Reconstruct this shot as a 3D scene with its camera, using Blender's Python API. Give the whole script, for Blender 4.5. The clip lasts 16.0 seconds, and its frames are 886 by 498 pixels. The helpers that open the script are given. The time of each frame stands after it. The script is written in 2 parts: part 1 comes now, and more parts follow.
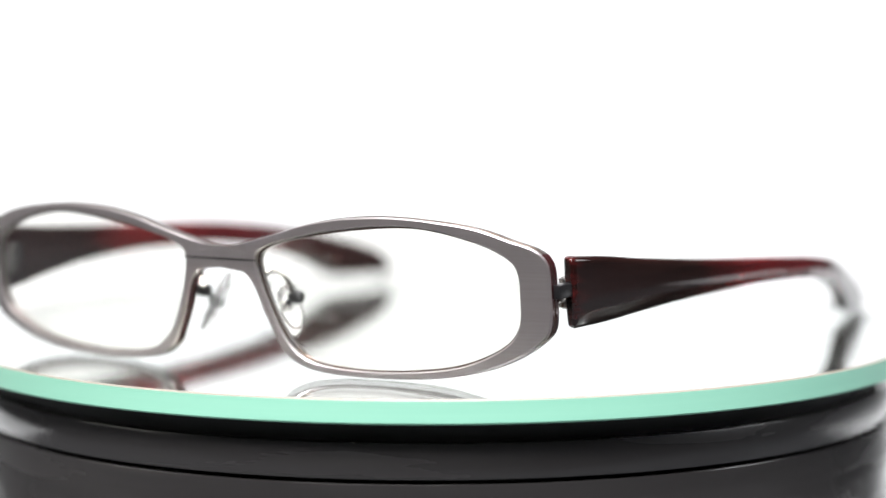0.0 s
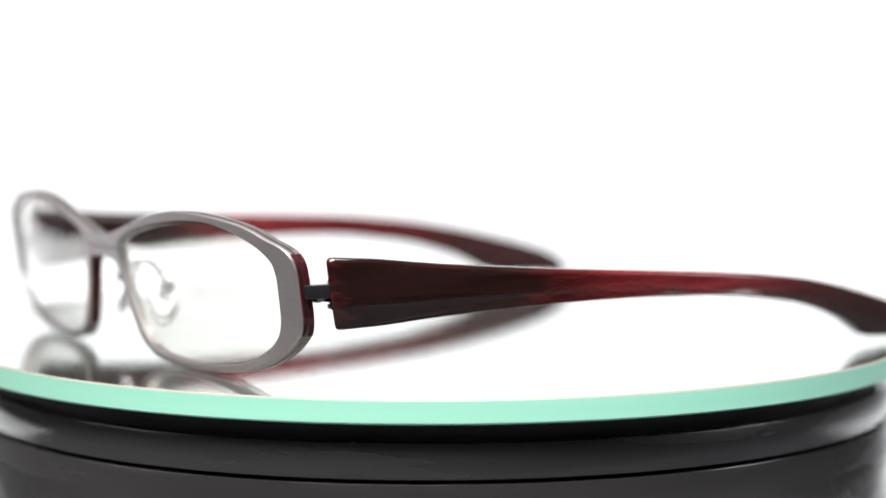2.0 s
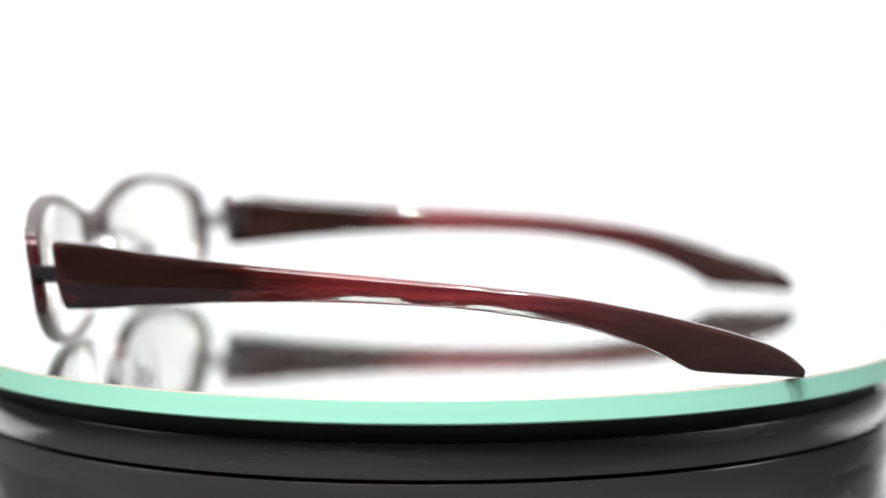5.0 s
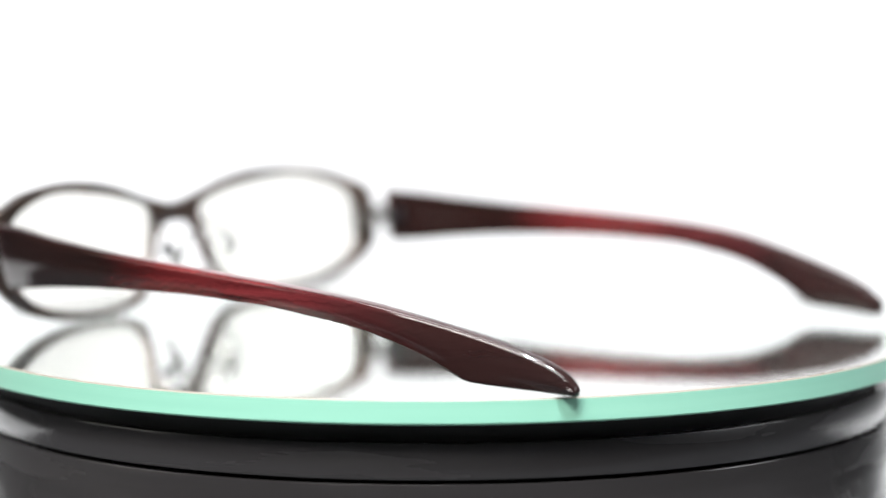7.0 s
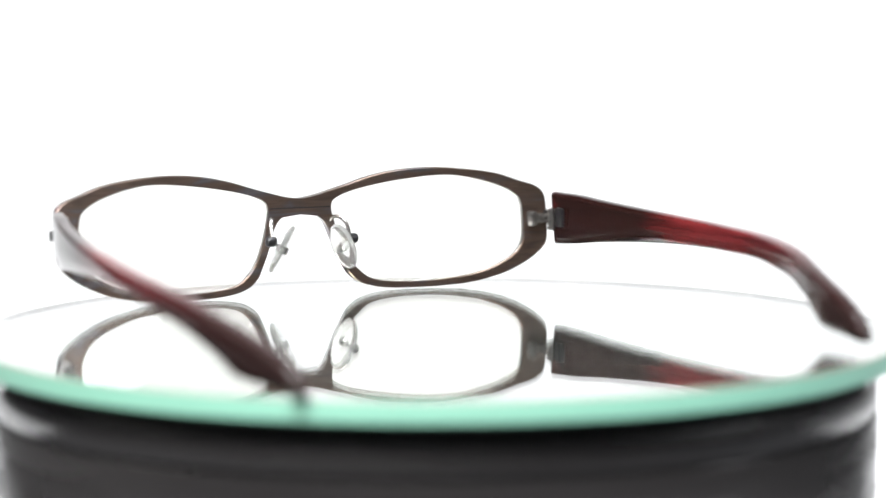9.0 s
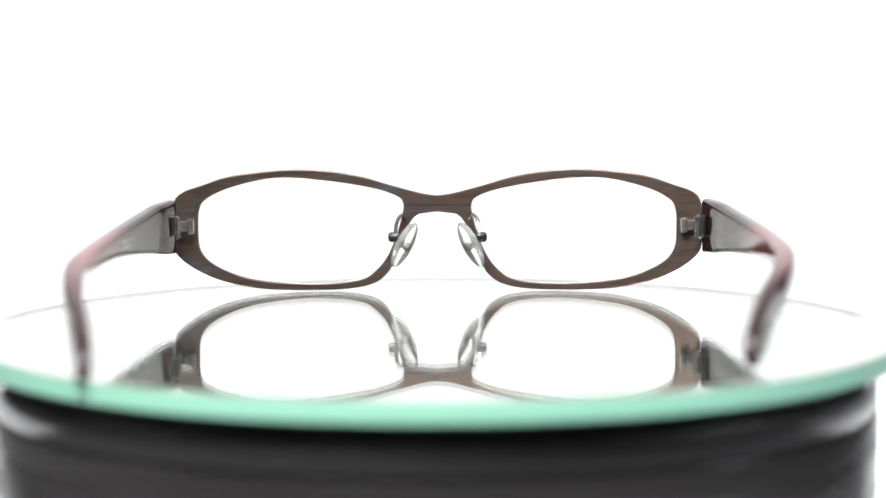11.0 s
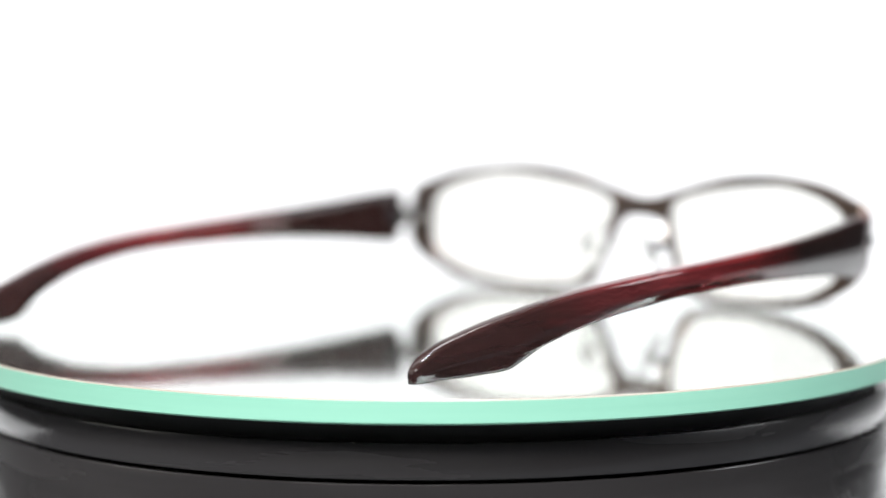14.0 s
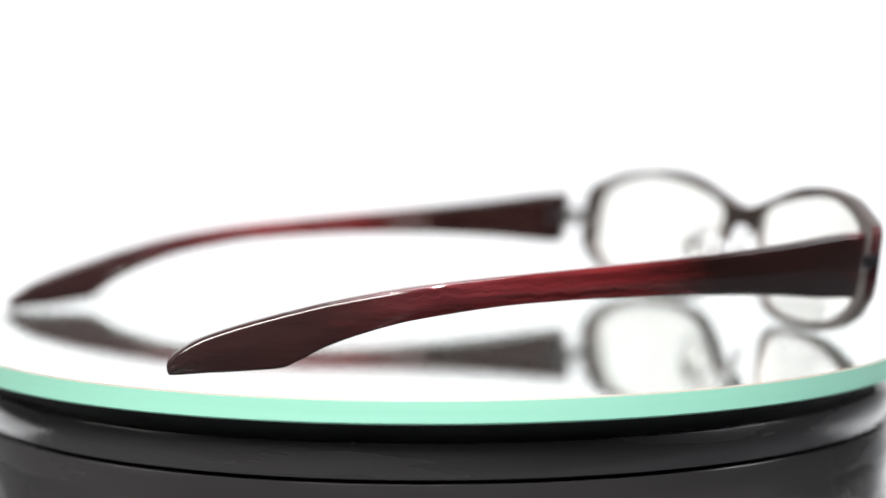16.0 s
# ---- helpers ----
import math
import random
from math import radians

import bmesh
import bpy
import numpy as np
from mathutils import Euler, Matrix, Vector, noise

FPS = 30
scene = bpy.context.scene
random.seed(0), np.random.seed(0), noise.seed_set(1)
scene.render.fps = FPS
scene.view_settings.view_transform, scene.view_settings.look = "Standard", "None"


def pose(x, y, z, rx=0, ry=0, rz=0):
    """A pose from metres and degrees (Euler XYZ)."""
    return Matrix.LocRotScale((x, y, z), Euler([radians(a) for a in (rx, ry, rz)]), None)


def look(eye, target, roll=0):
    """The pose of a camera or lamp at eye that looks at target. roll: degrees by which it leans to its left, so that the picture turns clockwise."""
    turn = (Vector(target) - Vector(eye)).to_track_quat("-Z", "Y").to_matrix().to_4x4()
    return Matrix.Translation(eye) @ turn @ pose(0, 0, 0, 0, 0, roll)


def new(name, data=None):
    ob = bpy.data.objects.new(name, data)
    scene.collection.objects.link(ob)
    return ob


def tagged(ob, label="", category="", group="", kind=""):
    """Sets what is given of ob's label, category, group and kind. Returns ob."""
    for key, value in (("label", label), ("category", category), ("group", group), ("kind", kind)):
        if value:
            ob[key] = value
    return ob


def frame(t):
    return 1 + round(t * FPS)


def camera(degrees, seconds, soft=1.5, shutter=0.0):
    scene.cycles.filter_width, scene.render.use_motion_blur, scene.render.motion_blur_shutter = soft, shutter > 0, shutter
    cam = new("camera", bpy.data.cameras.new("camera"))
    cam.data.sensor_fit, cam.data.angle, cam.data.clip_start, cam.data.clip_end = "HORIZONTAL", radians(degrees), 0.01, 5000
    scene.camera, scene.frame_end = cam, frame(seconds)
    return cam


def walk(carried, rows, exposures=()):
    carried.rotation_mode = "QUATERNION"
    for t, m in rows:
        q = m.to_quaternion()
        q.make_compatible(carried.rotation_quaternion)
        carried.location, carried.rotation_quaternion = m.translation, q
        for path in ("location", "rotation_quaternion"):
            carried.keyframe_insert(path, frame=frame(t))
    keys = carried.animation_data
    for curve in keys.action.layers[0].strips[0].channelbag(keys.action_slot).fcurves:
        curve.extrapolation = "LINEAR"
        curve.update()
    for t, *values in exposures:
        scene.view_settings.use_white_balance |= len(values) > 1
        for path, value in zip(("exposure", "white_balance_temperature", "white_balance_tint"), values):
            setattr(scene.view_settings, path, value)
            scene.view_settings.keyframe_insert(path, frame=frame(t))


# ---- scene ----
cam = camera(21.08, 16.0, soft=1.5)
cam.data.dof.use_dof = True
cam.data.dof.aperture_fstop = 7.2
FOCUS = new("focus_mark")        # the lens is focused at the depth of this mark
cam.data.dof.focus_object = FOCUS

# the lens draws a little smaller while it is focused far back: the eye slides back 14 mm and up 3 mm for that stretch
VIEW = pose(0, -0.5122, 0.06374, 84.700, 0, -0.1932) @ pose(0, 0, 0, 0, 0, -0.104)
BACK = VIEW @ pose(0, 0.003, 0.014, -0.262)
walk(cam, [(0.0, VIEW), (7.35, VIEW), (7.5, BACK), (13.27, BACK), (13.45, VIEW), (16.0, VIEW)])
scene.view_settings.exposure = 0.35

# ---- light ----
world = bpy.data.worlds.new("studio_air")
scene.world = world
world.use_nodes = True
world.node_tree.nodes["Background"].inputs["Color"].default_value = (0.9, 0.95, 1.0, 1)
world.node_tree.nodes["Background"].inputs["Strength"].default_value = 0.3


def softbox(name, eye, target, wide, high, watts, colour=(1, 1, 1)):
    lamp = bpy.data.lights.new(name, "AREA")
    lamp.shape, lamp.size, lamp.size_y, lamp.energy, lamp.color = "RECTANGLE", wide, high, watts, colour
    ob = new(name, lamp)
    ob.matrix_world = look(eye, target)
    return ob


softbox("overhead_softbox", (0.0, 0.1, 0.95), (0, 0.1, 0), 0.45, 0.35, 5)
softbox("side_softbox", (-0.95, -0.15, 0.55), (0, 0, 0.02), 0.5, 0.7, 1.2, (1, 0.96, 0.88))
softbox("side_softbox", (0.95, -0.15, 0.55), (0, 0, 0.02), 0.35, 0.5, 3.6, (0.96, 0.98, 1))
softbox("front_softbox", (-0.2, -0.57, 0.68), (0, 0, 0), 0.45, 0.25, 9.5, (1, 0.985, 0.955))
for x in (-0.09, 0.09):
    softbox("led_lamp", (x, -0.35, 0.95), (0, 0, 0), 0.035, 0.035, 9.0, (0.92, 0.95, 1))
softbox("backdrop_lamp", (-0.5, 0.55, 1.2), (-0.55, 1.25, 0.3), 1.0, 0.3, 2.2)


# ---- materials ----
def material(name, colour=(0.8, 0.8, 0.8), rough=0.5, metal=0.0, **inputs):
    mat = bpy.data.materials.new(name)
    mat.use_nodes = True
    b = mat.node_tree.nodes["Principled BSDF"]
    b.inputs["Base Color"].default_value = (*colour, 1)
    b.inputs["Roughness"].default_value = rough
    b.inputs["Metallic"].default_value = metal
    for key, value in inputs.items():
        b.inputs[key.replace("_", " ")].default_value = value
    return mat


class Nodes:
    """Short hand for wiring a material's nodes."""

    def __init__(self, mat):
        self.tree = mat.node_tree
        self.bsdf = self.tree.nodes["Principled BSDF"]
        self.coord = self.tree.nodes.new("ShaderNodeTexCoord").outputs["Object"]

    def add(self, kind, **values):
        n = self.tree.nodes.new("ShaderNode" + kind)
        for key, value in values.items():
            n.inputs[key.replace("_", " ")].default_value = value
        return n

    def link(self, a, b):
        self.tree.links.new(a, b)

    def stretched(self, sx, sy, sz):
        m = self.add("Mapping", Scale=(sx, sy, sz))
        self.link(self.coord, m.inputs["Vector"])
        return m.outputs["Vector"]

    def noise(self, vector, scale, detail=4.0, distortion=0.0):
        n = self.add("TexNoise", Scale=scale, Detail=detail, Distortion=distortion)
        self.link(vector, n.inputs["Vector"])
        return n.outputs["Fac"]

    def ramp(self, fac, *stops):
        n = self.add("ValToRGB")
        e = n.color_ramp.elements
        while len(e) < len(stops):
            e.new(0.5)
        for k, (at, colour) in zip(e, stops):
            k.position, k.color = at, (*colour, 1)
        self.link(fac, n.inputs["Fac"])
        return n.outputs["Color"]

    def bump(self, height, strength, distance):
        n = self.add("Bump", Strength=strength, Distance=distance)
        self.link(height, n.inputs["Height"])
        self.link(n.outputs["Normal"], self.bsdf.inputs["Normal"])

    def rough(self, fac, low, high):
        n = self.add("MapRange")
        n.inputs["To Min"].default_value, n.inputs["To Max"].default_value = low, high
        self.link(fac, n.inputs["Value"])
        self.link(n.outputs["Result"], self.bsdf.inputs["Roughness"])


def brushed(name, dark, light, metal, low, high, coat=0.0):
    """Metal brushed across the front, with streaks along its width."""
    mat = material(name, light, 0.3, metal, Coat_Weight=coat, Coat_Roughness=0.08)
    n = Nodes(mat)
    streak = n.noise(n.stretched(60, 60, 2600), 1.0, 5.0)
    cloud = n.noise(n.coord, 130.0, 2.0)
    mix = n.add("Math")
    mix.operation = "MULTIPLY_ADD"
    n.link(streak, mix.inputs[0])
    mix.inputs[1].default_value = 0.65
    scaled = n.add("Math")
    scaled.operation = "MULTIPLY"
    n.link(cloud, scaled.inputs[0])
    scaled.inputs[1].default_value = 0.35
    n.link(scaled.outputs[0], mix.inputs[2])
    n.link(n.ramp(mix.outputs[0], (0.3, dark), (0.7, light)), n.bsdf.inputs["Base Color"])
    n.rough(streak, low, high)
    n.bump(streak, 0.08, 0.0001)
    return mat


GUNMETAL = brushed("gunmetal", (0.325, 0.292, 0.29), (0.375, 0.34, 0.338), 0.8, 0.36, 0.44)


def sheen_streaked():
    """Brushed brown metal of the inside of the front, its reflections painted in as slate and near black, drawn out in
    short slanting strokes.
    """
    mat = material("brown_metal_painted_sheen", (0.1, 0.08, 0.07), 0.3, 0.85, Coat_Weight=0.2, Coat_Roughness=0.08)
    n = Nodes(mat)
    slant = n.add("Mapping", Scale=(70, 70, 420), Rotation=(0, radians(14), 0))
    n.link(n.coord, slant.inputs["Vector"])
    cloud = n.noise(slant.outputs["Vector"], 1.0, 4.0, 0.6)
    stroke = n.noise(n.stretched(130, 130, 2400), 1.0, 5.0)
    # slate and pale grey stops put mirrored surroundings into the base colour
    hue = n.ramp(cloud, (0.28, (0.066, 0.048, 0.039)), (0.45, (0.106, 0.073, 0.057)), (0.57, (0.096, 0.071, 0.06)), (0.66, (0.1, 0.092, 0.098)), (0.78, (0.14, 0.12, 0.112)))
    tone = n.ramp(stroke, (0.32, (0.88,) * 3), (0.68, (1.12,) * 3))
    m = n.add("Mix")
    m.data_type, m.blend_type = "RGBA", "MULTIPLY"
    m.inputs["Factor"].default_value = 1.0
    n.link(hue, m.inputs[6])
    n.link(tone, m.inputs[7])
    n.link(m.outputs[2], n.bsdf.inputs["Base Color"])
    n.rough(stroke, 0.28, 0.42)
    n.bump(stroke, 0.06, 0.0001)
    return mat


BROWN_METAL = sheen_streaked()
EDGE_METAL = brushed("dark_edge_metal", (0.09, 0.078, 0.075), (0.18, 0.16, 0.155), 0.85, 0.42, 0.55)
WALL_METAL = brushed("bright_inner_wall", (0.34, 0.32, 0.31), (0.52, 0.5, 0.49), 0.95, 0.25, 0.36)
RED_LACQUER = material("red_lacquer", (0.055, 0.007, 0.011), 0.18, 0.3, Coat_Weight=0.6, Coat_Roughness=0.05)
HINGE_METAL = material("dark_hinge_metal", (0.022, 0.021, 0.023), 0.3, 0.5)
BRACKET = material("grey_bracket_metal", (0.46, 0.44, 0.42), 0.2, 0.95)
STEEL = material("bright_steel", (0.5, 0.49, 0.48), 0.18, 1.0)
MARKING = material("white_marking", (0.28, 0.26, 0.25), 0.5)


def acetate():
    """Dark red translucent sheet: black towards the hinge, streaked red in the middle, maroon at the tip."""
    mat = material("red_acetate", (0.1, 0.01, 0.01), 0.05, 0.0, IOR=1.48)
    n = Nodes(mat)
    split = n.add("SeparateXYZ")
    n.link(n.coord, split.inputs[0])
    drift = n.noise(n.stretched(300, 45, 420), 1.0, 3.0)
    shifted = n.add("Math")
    shifted.operation = "MULTIPLY_ADD"
    n.link(drift, shifted.inputs[0])
    shifted.inputs[1].default_value = 0.024
    n.link(split.outputs["Y"], shifted.inputs[2])
    along = n.add("MapRange")
    along.inputs["From Min"].default_value, along.inputs["From Max"].default_value = -0.054, 0.094
    n.link(shifted.outputs[0], along.inputs["Value"])
    body = n.ramp(along.outputs["Result"], (0.0, (0.07, 0.011, 0.011)), (0.008, (0.05, 0.009, 0.009)), (0.035, (0.014, 0.0055, 0.005)), (0.26, (0.015, 0.006, 0.005)),
                  (0.39, (0.112, 0.014, 0.015)), (0.53, (0.11, 0.015, 0.017)), (0.64, (0.07, 0.0135, 0.015)), (0.78, (0.027, 0.011, 0.0105)), (1.0, (0.02, 0.011, 0.0105)))
    # fine wavy layers along the arm
    sway = n.noise(n.stretched(120, 330, 120), 1.0, 2.0)
    layer_z = n.add("Math")
    layer_z.operation = "MULTIPLY_ADD"
    n.link(sway, layer_z.inputs[0])
    layer_z.inputs[1].default_value = 0.0022
    n.link(split.outputs["Z"], layer_z.inputs[2])
    layers = n.add("CombineXYZ")
    n.link(layer_z.outputs[0], layers.inputs["Z"])
    n.link(split.outputs["X"], layers.inputs["X"])
    long = n.add("Mapping", Scale=(300, 1, 1500))
    n.link(layers.outputs[0], long.inputs["Vector"])
    grain = n.noise(long.outputs["Vector"], 1.0, 2.0)
    wave = n.noise(n.stretched(150, 30, 260), 1.0, 2.0)
    dark = n.ramp(grain, (0.38, (0.6, 0.56, 0.56)), (0.62, (1.3, 1.3, 1.3)))
    broad = n.ramp(wave, (0.3, (0.55, 0.5, 0.5)), (0.7, (1.25, 1.2, 1.2)))
    last = body
    where = n.ramp(along.outputs["Result"], (0.0, (0.6,) * 3), (0.1, (0.25,) * 3), (0.3, (1,) * 3), (0.6, (1,) * 3), (0.76, (0.2,) * 3))
    for layer in (dark, broad):
        m = n.add("Mix")
        m.data_type, m.blend_type = "RGBA", "MULTIPLY"
        n.link(where, m.inputs["Factor"])
        n.link(last, m.inputs[6])
        n.link(layer, m.inputs[7])
        last = m.outputs[2]
    n.link(last, n.bsdf.inputs["Base Color"])
    return mat


ACETATE = acetate()


def clear(name, colour, rough=0.0, ior=1.5):
    return material(name, colour, rough, 0.0, Transmission_Weight=1.0, IOR=ior)


LENS = clear("clear_demo_lens", (0.975, 0.97, 0.93), 0.0, 1.56)
PAD = material("clear_silicone", (0.97, 0.97, 0.96), 0.06, 0.0, Transmission_Weight=0.86, IOR=1.41)


def dusty_glass():
    """Faintly green glass under a thin film of dust."""
    mat = clear("mirror_glass", (0.955, 0.985, 0.96), 0.0, 1.5)
    n = Nodes(mat)
    dust = n.add("BsdfDiffuse", Color=(0.78, 0.82, 0.76, 1))
    mix = n.add("MixShader")
    amount = n.add("MapRange")
    amount.inputs["To Min"].default_value, amount.inputs["To Max"].default_value = 0.004, 0.02
    n.link(n.noise(n.coord, 60.0, 5.0), amount.inputs["Value"])
    n.link(amount.outputs["Result"], mix.inputs["Fac"])
    n.link(n.bsdf.outputs[0], mix.inputs[1])
    n.link(dust.outputs[0], mix.inputs[2])
    n.link(mix.outputs[0], n.tree.nodes["Material Output"].inputs["Surface"])
    return mat


GLASS = dusty_glass()
SILVER = material("mirror_silvering", (0.97, 0.975, 0.97), 0.0, 1.0)


def green_edge():
    mat = material("green_glass_edge", (0.3, 0.74, 0.56), 0.5)
    n = Nodes(mat)
    f = n.noise(n.stretched(12, 12, 500), 1.0, 3.0)
    n.link(n.ramp(f, (0.3, (0.265, 0.575, 0.44)), (0.7, (0.295, 0.61, 0.47))), n.bsdf.inputs["Base Color"])
    return mat


GREEN = green_edge()
BEVEL = material("ground_bevel", (0.21, 0.19, 0.155), 0.5)


def black_plastic(name, colour, low, high):
    mat = material(name, colour, 0.3, 0.0)
    n = Nodes(mat)
    f = n.noise(n.stretched(18, 18, 190), 1.0, 4.0, 0.4)
    n.rough(n.ramp(f, (0.36, (0,) * 3), (0.64, (1,) * 3)), low, high)
    n.link(n.ramp(f, (0.3, tuple(c * 0.92 for c in colour)), (0.7, tuple(c * 1.08 for c in colour))), n.bsdf.inputs["Base Color"])
    n.bump(n.noise(n.stretched(22, 22, 90), 1.0, 2.0), 0.35, 0.0008)
    return mat


PLASTIC = black_plastic("glossy_black_plastic", (0.036, 0.034, 0.0355), 0.1, 0.34)
# near black holds the shade under the mirror plate; the groove shares it
SHADED_MATT_BLACK = black_plastic("shaded_matt_black_plastic", (0.005, 0.0045, 0.0045), 0.55, 0.75)


def paper():
    mat = material("white_paper", (0.88, 0.88, 0.88), 0.8)
    n = Nodes(mat)
    f = n.noise(n.coord, 900.0, 3.0)
    n.link(n.ramp(f, (0.3, (0.87, 0.87, 0.87)), (0.7, (0.9, 0.9, 0.9))), n.bsdf.inputs["Base Color"])
    n.bump(f, 0.05, 0.0002)
    return mat


PAPER = paper()
GREY_TOP = black_plastic("grey_table_laminate", (0.08, 0.081, 0.086), 0.4, 0.6)
WALL_PAINT = black_plastic("grey_studio_paint", (0.3, 0.3, 0.3), 0.6, 0.8)


# ---- mesh helpers ----
def finish(bm, sharp=35):
    bmesh.ops.recalc_face_normals(bm, faces=bm.faces)
    me = bpy.data.meshes.new("mesh")
    bm.to_mesh(me)
    bm.free()
    for f in me.polygons:
        f.use_smooth = True
    me.set_sharp_from_angle(angle=radians(sharp))
    return me


def part(name, bm, mat, parent=None, label="", sharp=35):
    me = finish(bm, sharp)
    for m in mat if isinstance(mat, tuple) else (mat,):
        me.materials.append(m)
    me.name = name
    ob = new(name, me)
    ob.parent = parent
    return tagged(ob, label)


def spline(points, steps, closed):
    """A smooth line through control points."""
    pts = [Vector(p) for p in points]
    n = len(pts)
    out = []
    for i in range(n if closed else n - 1):
        a, b, c, d = (pts[k % n] if closed else pts[min(max(k, 0), n - 1)] for k in (i - 1, i, i + 1, i + 2))
        for s in range(steps):
            t = s / steps
            out.append(0.5 * (2 * b + (c - a) * t + (2 * a - 5 * b + 4 * c - d) * t * t + (3 * b - a - 3 * c + d) * t ** 3))
    if not closed:
        out.append(pts[-1])
    return out


def loft(bm, loops, cap=True, ring=False):
    """Skin a row of closed loops with equal numbers of points."""
    rows = [[bm.verts.new(v) for v in loop] for loop in loops]
    n = len(rows[0])
    for a, b in zip(rows, rows[1:] + (rows[:1] if ring else [])):
        for i in range(n):
            bm.faces.new((a[i], a[(i + 1) % n], b[(i + 1) % n], b[i]))
    if cap and not ring:
        bm.faces.new(rows[0])
        bm.faces.new(rows[-1])


def tube(bm, points, radius, sides=10):
    """A round wire along a line; radius may be a list."""
    loops = []
    side = None
    for i, p in enumerate(points):
        way = (points[min(i + 1, len(points) - 1)] - points[max(i - 1, 0)]).normalized()
        side = (side - way * side.dot(way)).normalized() if side else way.orthogonal().normalized()
        other = way.cross(side)
        r = radius[i] if isinstance(radius, list) else radius
        loops.append([p + r * (side * math.cos(a) + other * math.sin(a)) for a in (2 * math.pi * k / sides for k in range(sides))])
    loft(bm, loops)


def block(bm, lo, hi, bevel=0.0):
    """A box between two corners with bevelled edges."""
    made = bmesh.ops.create_cube(bm, size=1)["verts"]
    for v in made:
        v.co = Vector(((lo[k] + hi[k]) / 2 + v.co[k] * (hi[k] - lo[k]) for k in range(3)))
    if bevel:
        edges = {e for v in made for e in v.link_edges}
        bmesh.ops.bevel(bm, geom=list(edges), offset=bevel, segments=2, affect="EDGES", profile=0.6)


def turned(bm, profile, sides, cap=True):
    """A body of revolution about z from (radius, height) pairs."""
    loops = [[(r * math.cos(a), r * math.sin(a), z) for a in (2 * math.pi * k / sides for k in range(sides))] for r, z in profile]
    loft(bm, loops, cap)


# ---- studio ----
def plain_box(name, lo, hi, mat, label):
    bm = bmesh.new()
    block(bm, lo, hi)
    ob = part(name, bm, mat)
    return tagged(ob, label, "wall", kind="structure")


TABLE = -0.105
plain_box("floor", (-2.6, -2.6, -0.95), (2.6, 2.6, -0.85), WALL_PAINT, "grey studio floor under the table")
plain_box("ceiling", (-2.6, -2.6, 1.9), (2.6, 2.6, 2.0), WALL_PAINT, "grey studio ceiling above the lamps")
plain_box("wall_south", (-2.6, -2.7, -0.85), (2.6, -2.6, 1.9), WALL_PAINT, "plain grey studio wall behind the camera")
plain_box("wall_north", (-2.6, 2.6, -0.85), (2.6, 2.7, 1.9), WALL_PAINT, "plain grey studio wall behind the backdrop")
plain_box("wall_west", (-2.7, -2.6, -0.85), (-2.6, 2.6, 1.9), WALL_PAINT, "plain grey studio wall beside the table")
plain_box("wall_east", (2.6, -2.6, -0.85), (2.7, 2.6, 1.9), WALL_PAINT, "plain grey studio wall beside the table")


def backdrop():
    """White paper that lies on the table behind the turntable and sweeps up."""
    bm = bmesh.new()
    line = [(0.12, TABLE), (0.3, TABLE), (0.6, TABLE)]
    line += [(0.75 + 0.5 * math.sin(a), TABLE + 0.5 - 0.5 * math.cos(a)) for a in (math.pi / 2 * k / 16 for k in range(17))]
    line += [(1.25, 1.5)]
    half, thick = 0.75, 0.002
    loops = []
    for i, (y, z) in enumerate(line):
        a, b = line[max(i - 1, 0)], line[min(i + 1, len(line) - 1)]
        way = Vector((b[0] - a[0], b[1] - a[1])).normalized()
        under = (y + way.y * thick, z - way.x * thick)
        loops.append([(-half, y, z), (half, y, z), (half, *under), (-half, *under)])
    loft(bm, loops)
    ob = part("backdrop", bm, PAPER)
    tagged(ob, "seamless white paper backdrop sweeping up behind the turntable", "backdrop", kind="structure")


backdrop()


def studio_table():
    top = new("table")
    tagged(top, "plain grey table under the white paper", "table", kind="structure")
    bm = bmesh.new()
    block(bm, (-1.2, -0.3, TABLE - 0.045), (1.2, 1.2, TABLE - 0.003), 0.003)
    part("tabletop", bm, GREY_TOP, top)
    for x in (-1.1, 1.1):
        for y in (-0.22, 1.1):
            bm = bmesh.new()
            block(bm, (x - 0.03, y - 0.03, -0.85), (x + 0.03, y + 0.03, TABLE - 0.045), 0.003)
            part("leg", bm, WALL_PAINT, top)


studio_table()

# ---- turntable ----
PLATE, RADIUS = 0.0045, 0.1018
DROP = -0.0007        # height of the mirror's upper face


def turntable():
    base = new("turntable")
    base.location = (0, 0, TABLE - 0.003)
    tagged(base, "round black glossy plastic display turntable with a grooved collar", "turntable")

    def ring(name, profile, mat, label=""):
        bm = bmesh.new()
        turned(bm, [(r, z - TABLE + 0.003) for r, z in profile], 192)
        return part(name, bm, mat, base, label, 30)

    ring("platter", [(0.086, -0.0102), (0.0943, -0.0098), (0.0946, -0.0094), (0.0946, DROP - PLATE - 0.0005), (0.094, DROP - PLATE - 0.0001)], SHADED_MATT_BLACK, "matt platter under the mirror, its shade painted near black")
    ring("collar", [(0.0945, -0.0158), (0.097, -0.0158), (0.0971, -0.0156), (0.0968, -0.0097), (0.0967, -0.0095), (0.092, -0.0095)], PLASTIC, "glossy black collar")
    ring("groove", [(0.0945, -0.0167), (0.0945, -0.0158)], SHADED_MATT_BLACK, "dark groove")
    ring("housing", [(0.088, TABLE - 0.003), (0.097, TABLE - 0.002), (0.0977, TABLE + 0.002), (0.0972, -0.0169), (0.0971, -0.0167), (0.0945, -0.0167)], PLASTIC, "glossy black housing")


turntable()


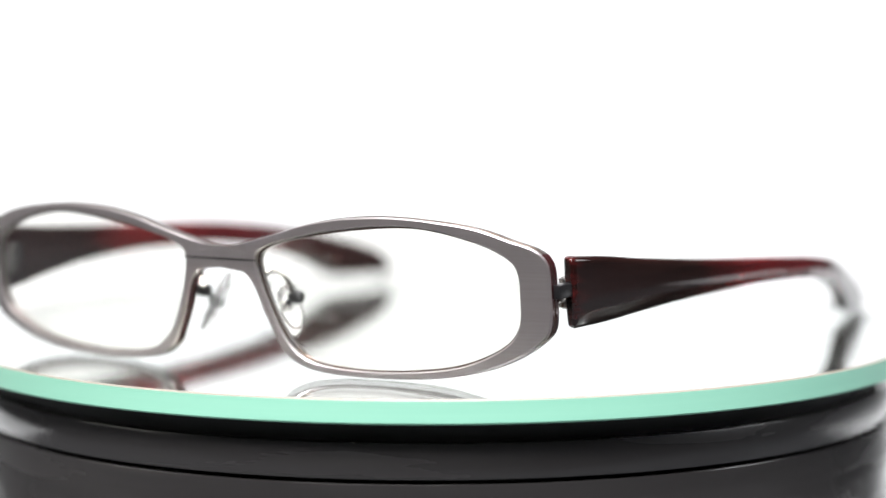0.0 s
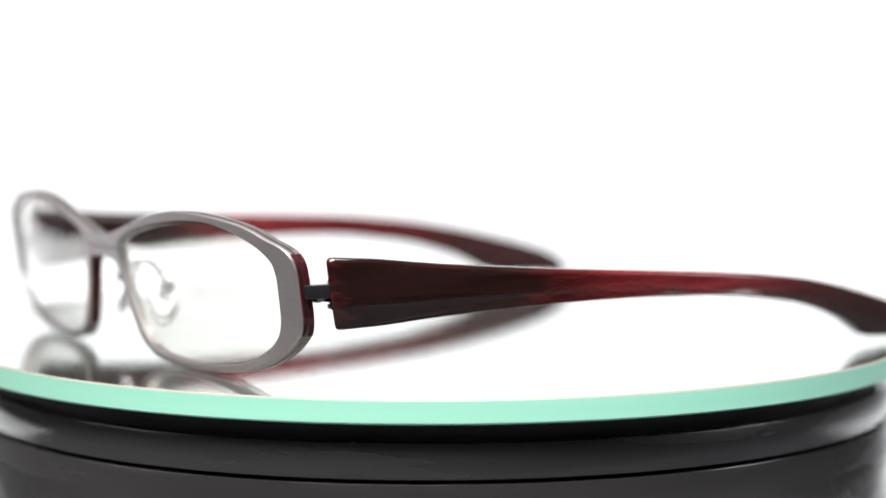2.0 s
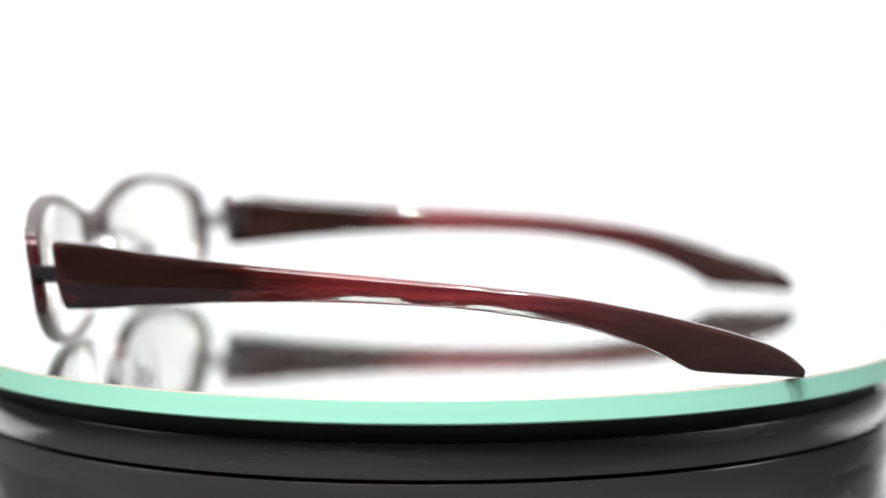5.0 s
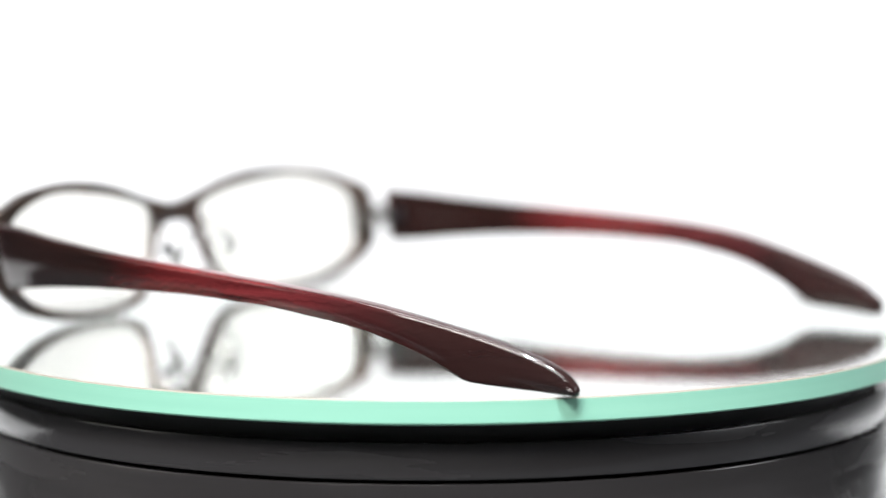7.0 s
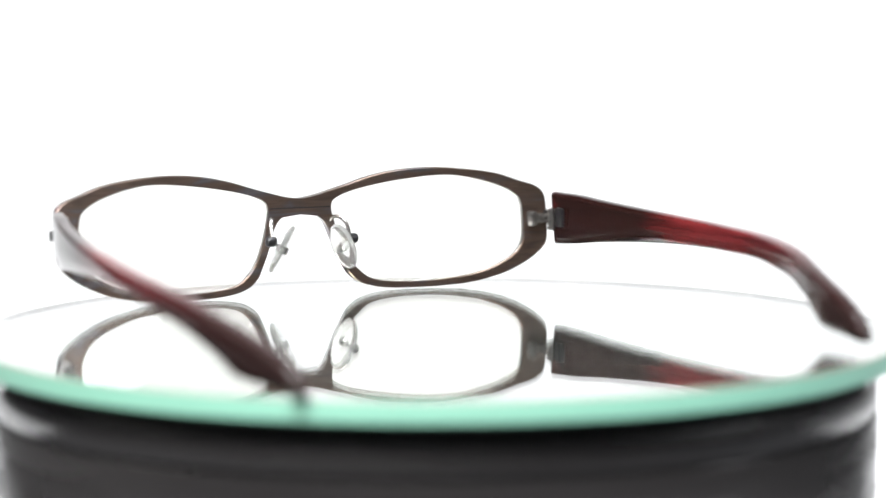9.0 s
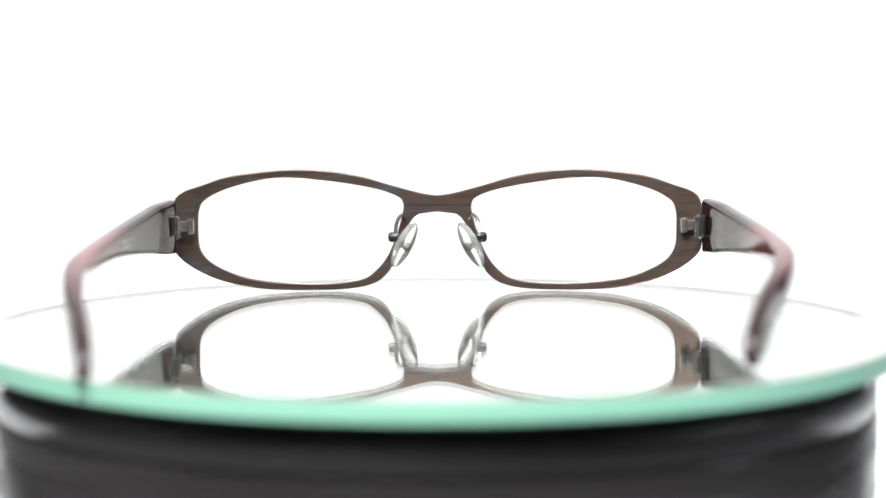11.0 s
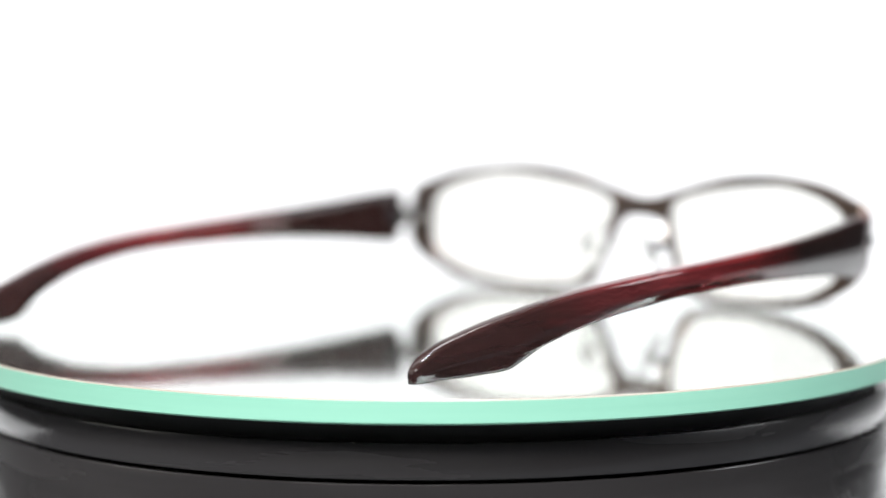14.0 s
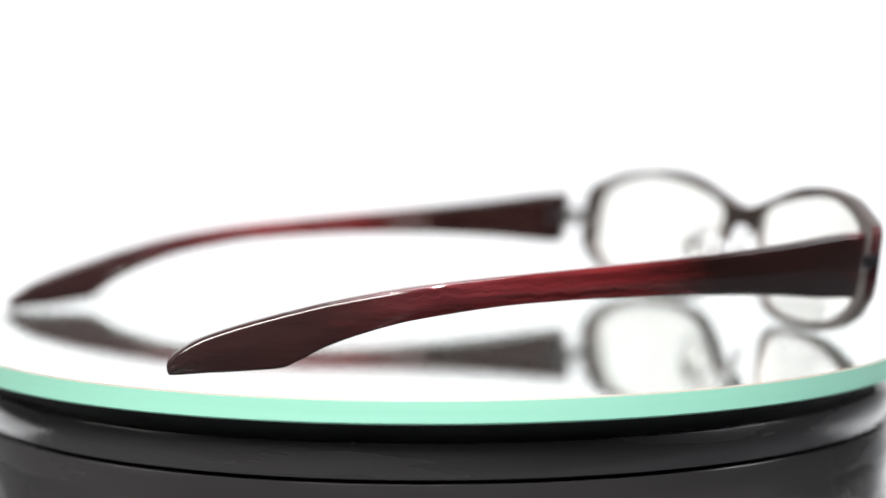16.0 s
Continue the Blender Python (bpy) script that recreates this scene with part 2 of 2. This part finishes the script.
def mirror_disc():
    disc = new("mirror_disc")
    tagged(disc, "round thick mirror glass plate with a mint green edge", "mirror")
    bm = bmesh.new()
    turned(bm, [(RADIUS - 0.0004, 0), (RADIUS - 0.0004, -PLATE + 0.0002)], 256)
    for f in bm.faces:
        f.material_index = 0
    me_faces = sorted(bm.faces, key=lambda f: f.calc_center_median().z)
    me_faces[0].material_index = 1
    part("mirror_plate", bm, (GLASS, SILVER), disc, "clear glass with silvered back", 30)
    bm = bmesh.new()
    r = RADIUS
    turned(bm, [(r, -0.0003), (r, -PLATE + 0.0003), (r - 0.0002, -PLATE), (r - 0.0004, -PLATE)], 256, cap=False)
    part("edge", bm, GREEN, disc, "ground mint green edge", 20)
    bm = bmesh.new()
    turned(bm, [(r - 0.0004, 0.0), (r - 0.0002, -0.00006), (r, -0.0003)], 256, cap=False)
    part("bevel", bm, BEVEL, disc, "dull brown-grey ground bevel", 60)
    return disc


DISC = mirror_disc()

# ---- eyeglasses ----
MM = 0.001
MID = -0.75           # the glasses' own middle, beside the disc's axis
EYE = (34.5, 17.0)    # a point inside the lens, from the middle


def sheet(x, z, inset=0.0):
    """How far forward the curved, leaning front lies at that place; x from the middle, all in mm."""
    return -77.9 + inset + 0.0018 * x * x - 0.14 * (z - 20)


LENS_LINE = [(60.4, 16.0), (60.2, 19.8), (58.8, 22.4), (53.5, 25.2), (44.2, 27.6), (35.4, 27.9), (25.3, 26.8), (15.2, 24.8), (9.8, 22.9), (8.2, 21.0),
             (8.5, 17.8), (10.0, 12.8), (12.1, 7.9), (14.7, 4.3), (18.6, 1.8), (26.8, 0.75), (37.7, 0.95), (48.3, 2.5), (56.3, 6.0), (59.8, 10.0)]
OUTER_LINE = [(-4.3, 23.5), (0, 22.9), (4.3, 23.5), (11.9, 25.5), (19.4, 27.7), (27, 29.1), (35.7, 29.6), (44.5, 29.1), (53, 27.9), (59.2, 25.9), (63.8, 24.3),
              (65.9, 21.8), (66.1, 16.5), (65.9, 11.2), (64.5, 8.4), (60, 5.0), (53.5, 2.1), (45, 0.2), (37.5, -0.4), (30, -0.55), (22.7, -0.3), (16.7, 0.8),
              (12.9, 3.2), (10.8, 6.8), (9.0, 10.8), (7.4, 15.2), (6.1, 17.3), (4.2, 18.5), (0, 18.9), (-4.2, 18.5)]


def polar(line, count):
    """The line's distance from the lens's middle at evenly spaced angles."""
    angle = np.array([math.atan2(z - EYE[1], x - EYE[0]) for x, z in line])
    far = np.array([math.hypot(z - EYE[1], x - EYE[0]) for x, z in line])
    order = np.argsort(angle)
    at = np.linspace(-math.pi, math.pi, count, endpoint=False)
    at = np.sort(np.append(at, [math.atan2(z - EYE[1], -EYE[0]) for z in (18.9, 22.9)]))
    return at, np.interp(at, angle[order], far[order], period=2 * math.pi)


COUNT = 288


def rim_lines():
    inner = [(p.x, p.y) for p in spline(LENS_LINE, 16, True)]
    outer = [(p.x, p.y) for p in spline(OUTER_LINE, 16, False) if p.x >= -0.001]
    low = outer[-1]
    outer += [(0.0, low[1] + (22.9 - low[1]) * k / 12) for k in range(1, 12)]
    at, a = polar(inner, COUNT)
    _, b = polar(outer, COUNT)
    return at, a, np.maximum(b, a + 0.6)


AT, IN, OUT = rim_lines()
COUNT = len(AT)


def rim_part(name, stations, mat, parent, label):
    """Both eye rims with the bridge: a closed cross-section (share of the width, mm in from the edge, mm back) swept round each lens."""
    bm = bmesh.new()
    for side in (1, -1):
        loops = []
        for k in range(COUNT):
            c, s = math.cos(AT[k]), math.sin(AT[k])
            loop = []
            wide = OUT[k] - IN[k]
            for share, edge, back in stations:
                r = IN[k] + share * wide + edge * min(1.0, wide / 2.0)
                x, z = EYE[0] + r * c, EYE[1] + r * s
                if EYE[0] + OUT[k] * c < 0.02 and share > 0.5:
                    x = max(x, 0.0) if edge == 0 else x - edge * c
                    x = max(x, 0.0)
                loop.append(((MID + side * x) * MM, sheet(x, z, back) * MM, (z + 0.15) * MM))
            loops.append(loop)
        loft(bm, loops, ring=True)
    bmesh.ops.remove_doubles(bm, verts=bm.verts, dist=0.00002)
    bmesh.ops.recalc_face_normals(bm, faces=bm.faces)
    for f in bm.faces:
        c = f.calc_center_median() / MM
        x = abs(c.x - MID)
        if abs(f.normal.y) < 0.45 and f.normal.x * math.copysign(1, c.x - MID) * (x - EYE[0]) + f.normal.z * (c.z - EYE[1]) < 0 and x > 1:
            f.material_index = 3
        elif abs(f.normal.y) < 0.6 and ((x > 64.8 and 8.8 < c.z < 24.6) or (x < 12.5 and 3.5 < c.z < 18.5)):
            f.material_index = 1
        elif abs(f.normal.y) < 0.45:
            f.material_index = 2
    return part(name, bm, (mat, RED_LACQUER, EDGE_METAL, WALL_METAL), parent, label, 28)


def lens(side, parent):
    bm = bmesh.new()
    loops = []
    for back in (0.7, 1.9):
        for share in ((0.02, 0.4, 0.75, 1.0) if back < 1 else (1.0, 0.75, 0.4, 0.02)):
            loop = []
            for k in range(0, COUNT, 2):
                r = (IN[k] + 0.25) * share
                x, z = EYE[0] + r * math.cos(AT[k]), EYE[1] + r * math.sin(AT[k])
                bulge = -0.9 * (1 - share * share)
                loop.append(((MID + side * x) * MM, (sheet(x, z, back) + bulge) * MM, (z + 0.15) * MM))
            loops.append(loop)
    loft(bm, loops)
    ob = part("lens", bm, LENS, parent, "clear plastic demo lens", 40)
    ob.visible_shadow = False
    return ob


def temple(side, parent, bow, lift, reach, label):
    """One arm: a tall flat front that narrows and bends down to a leaf-shaped tip. Rows: along, top, bottom, thickness."""
    rows = [(-64.1, 23.1, 9.8, 3.3), (-55, 22.6, 10.4, 3.8), (-45, 21.5, 11.4, 4.0), (-34, 20.5, 12.2, 4.0), (-24, 19.7, 12.7, 4.0), (-14, 19.0, 13.0, 4.1),
            (-3, 18.3, 13.1, 4.3), (7, 17.6, 12.9, 4.5), (18, 16.8, 12.4, 4.6), (28, 15.8, 11.2, 4.7), (39, 14.3, 9.2, 4.5), (50, 12.1, 5.5, 4.1),
            (56.5, 10.5, 2.1, 4.0), (59.2, 9.8, 1.0, 4.0), (66, 7.9, 0.4, 3.9), (73, 5.5, 0.0, 3.6), (77, 3.2, -0.3, 3.1), (79, 1.4, -0.4, 2.1)]
    fine = spline([(y, t, b) for y, t, b, _ in rows], 5, False)
    ys = [r[0] for r in rows]
    thick = [r[3] for r in rows]
    bow_line = spline([(a, b, 0) for a, b in bow], 12, False)
    bx, bv = [p.x for p in bow_line], [p.y for p in bow_line]
    bm = bmesh.new()
    loops = []
    stations = [(fine[0], 0.45), (fine[0] + Vector((0.12, 0, 0)), 0.15), (fine[0] + Vector((0.4, 0, 0)), 0.0)]
    stations += [(f, 0.0) for f in fine[1:]] + [(fine[-1] + Vector((0.35, -0.2, 0.1)), 0.55)]
    for f, shrink in stations:
        y, top, low = f
        th = float(np.interp(y, ys, thick)) - 2 * shrink
        outx = float(np.interp(y, bx, bv)) - shrink
        top, low = top - shrink, low + shrink
        high = top - low
        r = min(0.6, high * 0.22, th * 0.35)
        near = max(0.0, min(1.0, (-y - 22) / 36))
        tail = max(0.0, min(1.0, (y - 10) / 40))
        cham, rise_c = min(0.55, th * 0.16) * (1 - 0.6 * tail) + 0.3 * near, (0.27 + 0.03 * near) * high
        end = 0.35 * max(0.0, (-y - 60.6) / 3.5) ** 1.5
        crown = max(r, min(1.0, high * 0.2, th * 0.3))
        full = max(r, min(1.55, high * 0.24, th * 0.42) * (1 - 2 * shrink))
        soft = full * (1 - near) + r * near
        loop = []
        for cx, cz, rad, start in ((outx - crown - end - 0.5 * tail * cham, top - crown, crown, 0), (outx - th + full, top - full, full, 90),
                                   (outx - th + soft, low + soft, soft, 180), (outx - r - cham - 0.4 * end, low + r, r, 270)):
            for q in range(0, 91, 15):
                a = radians(start + q)
                loop.append((cx + rad * math.cos(a), cz + rad * math.sin(a)))
            if start == 90:
                loop += [(outx - th - 0.1, low + soft + (high - soft - full) * h) for h in (0.8, 0.5, 0.2)]
        loop += [(outx - end, low + rise_c), (outx + 0.12 - end, low + high * 0.5), (outx - end, top - crown - 0.2 * tail * high - 0.02 * high)]
        lean = 0.14 * max(0.0, min(1.0, (-y - 30) / 30))
        part_way = max(0.0, (y + 64) / 144)
        up, down = lift * part_way, 0.66 * lift * part_way ** 2.4
        stretch = -64 + (y + 64) * reach
        mitre = (0.35 if side < 0 else 0.8) * max(0.0, min(1.0, (-y - 50) / 12))
        loops.append([((MID + side * x) * MM, (stretch - lean * (z - 17) + mitre * (outx - x)) * MM, (z + down + (up - down) * (z - low) / high) * MM) for x, z in loop])
    loft(bm, loops)
    return part("temple", bm, ACETATE, parent, label, 32)


def eyeglasses():
    g = new("eyeglasses")
    tagged(g, "gunmetal eyeglasses with dark red acetate temples on a mirror", "eyeglasses")
    rim_part("rim_front", [(0, 0.0, 0.25), (0, 0.3, 0.0), (1, -0.35, 0.0), (1, 0, 0.3), (1, 0, 1.0), (1, -0.3, 1.15), (0, 0.2, 1.15), (0, 0, 1.0)],
             GUNMETAL, g, "brushed gunmetal front plate")
    rim_part("rim_back", [(0, -0.3, 1.2), (1, -0.25, 1.2), (1, 0.1, 1.35), (1, 0.1, 2.5), (1, -0.25, 2.8), (0, -0.2, 2.8), (0, -0.5, 2.5), (0, -0.5, 1.4)],
             BROWN_METAL, g, "dark brown brushed back plate")
    for back in (-0.06, 2.74):
        bm = bmesh.new()
        loops = []
        for k in range(13):
            x = -8.3 + 16.6 * k / 12
            loops.append([((MID + x) * MM, sheet(abs(x), z, back + d) * MM, z * MM) for z, d in ((20.6, 0), (20.85, 0), (20.85, 0.12), (20.6, 0.12))])
        loft(bm, loops)
        part("bridge_seam", bm, HINGE_METAL, g, "thin dark seam across the bridge")
    for side in (1, -1):
        lens(side, g)

        # hinge: a bracket on the rim, a strap across the gap and a knuckle in the temple
        def px(x):
            return (MID + side * x) * MM

        def box(bm, x0, x1, y0, y1, z0, z1, bevel):
            block(bm, (min(px(x0), px(x1)), y0 * MM, z0 * MM), (max(px(x0), px(x1)), y1 * MM, z1 * MM), bevel * MM)

        bm = bmesh.new()
        box(bm, 60.7, 62.4, -69.6, -64.7, 14.3, 18.1, 0.5)
        box(bm, 61.5, 66.9, -66.4, -65.0, 15.0, 17.5, 0.35)
        # bright inner plate: the strap's reflected sheen given as a lighter metal
        box(bm, 65.0, 66.0, -66.0, -62.4, 15.0, 17.5, 0.25)
        bracket = bm
        bm = bmesh.new()
        box(bm, 65.4, 67.4, -68.6, -59.0, 15.8, 18.3, 0.3)
        hinge = part("hinge", bm, HINGE_METAL, g, "dark metal hinge with twin straps")
        bm = bmesh.new()
        tube(bm, [Vector((px(64.7), -61.7 * MM, z * MM)) for z in (13.3, 13.5, 19.0, 19.2)], [0.4 * MM, 0.7 * MM, 0.7 * MM, 0.4 * MM], 12)
        part("screw", bm, STEEL, hinge)
        for k in range(5):
            z = 13.6 + 1.1 * k
            bm = bmesh.new()
            tube(bm, [Vector((px(64.7), -61.7 * MM, h * MM)) for h in (z, z + 0.08, z + 0.8, z + 0.88)], [0.95 * MM, 1.1 * MM, 1.1 * MM, 0.95 * MM], 16)
            part("knuckle", bm, BRACKET, hinge, "bright metal hinge knuckle")
        part("bracket", bracket, BRACKET, hinge, "grey metal bracket on the rim")
        # thin dark bar, slightly proud, stands for the shade in the bracket's hole
        bm = bmesh.new()
        box(bm, 64.6, 66.4, -65.3, -64.95, 15.85, 16.7, 0.1)
        part("slot_shade", bm, HINGE_METAL, hinge, "dark bar painting the shade of the bracket's hole")

        # nose pad on its wire arm
        bm = bmesh.new()
        made = bmesh.ops.create_uvsphere(bm, u_segments=24, v_segments=14, radius=1)["verts"]
        turn = Matrix.Translation((px(8.3), -67.5 * MM, 11.3 * MM)) @ Euler((radians(8), radians(side * -26), radians(side * -44))).to_matrix().to_4x4()
        for v in made:
            v.co = turn @ Vector((v.co.x * 1.2 * MM, v.co.y * 3.2 * MM, v.co.z * 6.5 * MM))
        pad = part("nose_pad", bm, PAD, g, "clear silicone nose pad")
        bm = bmesh.new()
        block(bm, (-1.5 * MM, -0.8 * MM, -0.9 * MM), (1.5 * MM, 0.8 * MM, 0.9 * MM), 0.15 * MM)
        for v in bm.verts:
            v.co = turn @ v.co
        part("pad_insert", bm, STEEL, pad, "small grey metal insert")
        bm = bmesh.new()
        arm = [(7.8, -75.8, 16.2), (8.4, -73.9, 18.1), (9.3, -71.6, 18.3), (10.2, -69.9, 16.8), (10.5, -69.0, 14.9), (10.4, -68.4, 13.5), (9.9, -67.9, 12.5)]
        tube(bm, spline([(px(x), y * MM, z * MM) for x, y, z in arm], 6, False), 0.5 * MM)
        part("pad_arm", bm, BRACKET, pad, "bent bright metal pad arm")
        bm = bmesh.new()
        tube(bm, [Vector((px(x), -68.0 * MM, 13.2 * MM)) for x in (9.6, 9.9, 11.7, 12.2, 12.45)], [0.8 * MM, 1.25 * MM, 1.3 * MM, 1.05 * MM, 0.4 * MM], 14)
        part("pad_screw", bm, HINGE_METAL, pad)

    right = temple(1, g, [(-64, 68.0), (-48, 71.9), (-27, 75.4), (-5, 77.9), (14, 79.4), (28, 79.2), (44, 76.7), (58, 73.4), (70, 70.9), (80, 69.0)], 0.0, 0.998, "glossy dark red acetate arm, black at the hinge")
    left = temple(-1, g, [(-64, 68.9), (-48, 72.0), (-28, 74.9), (-8, 76.6), (12, 76.9), (24, 75.9), (38, 72.8), (53, 67.6), (70, 63.0), (80, 60.4)], 2.6, 0.985, "glossy dark red acetate arm with a raised tip")

    # dark block on each arm, put in for the shade of the hinge recess
    for side, arm, reach in ((1, right, 64.9), (-1, left, 65.3)):
        bm = bmesh.new()
        x0, x1 = sorted(((MID + side * (reach - 0.25)) * MM, (MID + side * (reach + 0.8)) * MM))
        block(bm, (x0, -60.4 * MM, 14.4 * MM), (x1, -57.4 * MM, 19.2 * MM), 0.3 * MM)
        part("recess_shade", bm, HINGE_METAL, arm, "dark block painting the shade of the hinge recess")

    # white marking on the inner face
    for k in range(8):
        bm = bmesh.new()
        y = -29.8 + 1.75 * k
        x = float(np.interp(y, [-27, -16], [75.4 - 4.1, 76.6 - 4.2]))
        lean = 0.15 * (k % 2)
        block(bm, ((MID + x - 0.1) * MM, (y - 0.2 - lean) * MM, 15.4 * MM), ((MID + x + 0.3) * MM, (y + 0.12) * MM, 16.8 * MM))
        part("marking", bm, MARKING, right, "small white bar")
    return g


GLASSES = eyeglasses()


def motions():
    """The mirror and the glasses on it turn together at an even 13.55 degrees a second; the focus is pulled back and forth once."""
    near, far = pose(0, -0.086, 0.015), pose(0, 0.066, 0.015)
    walk(FOCUS, [(0.0, near), (6.3, near), (7.35, pose(0, -0.074, 0.015)), (7.5, far), (13.27, far), (13.45, near), (16.0, near)])
    turns = [(0.5 * k, -30.80 - 13.552 * 0.5 * k) for k in range(33)]
    walk(DISC, [(t, pose(0, 0, DROP, 0, 0, a)) for t, a in turns])
    walk(GLASSES, [(t, pose(0, 0, 0, 0, 0, a)) for t, a in turns])


motions()
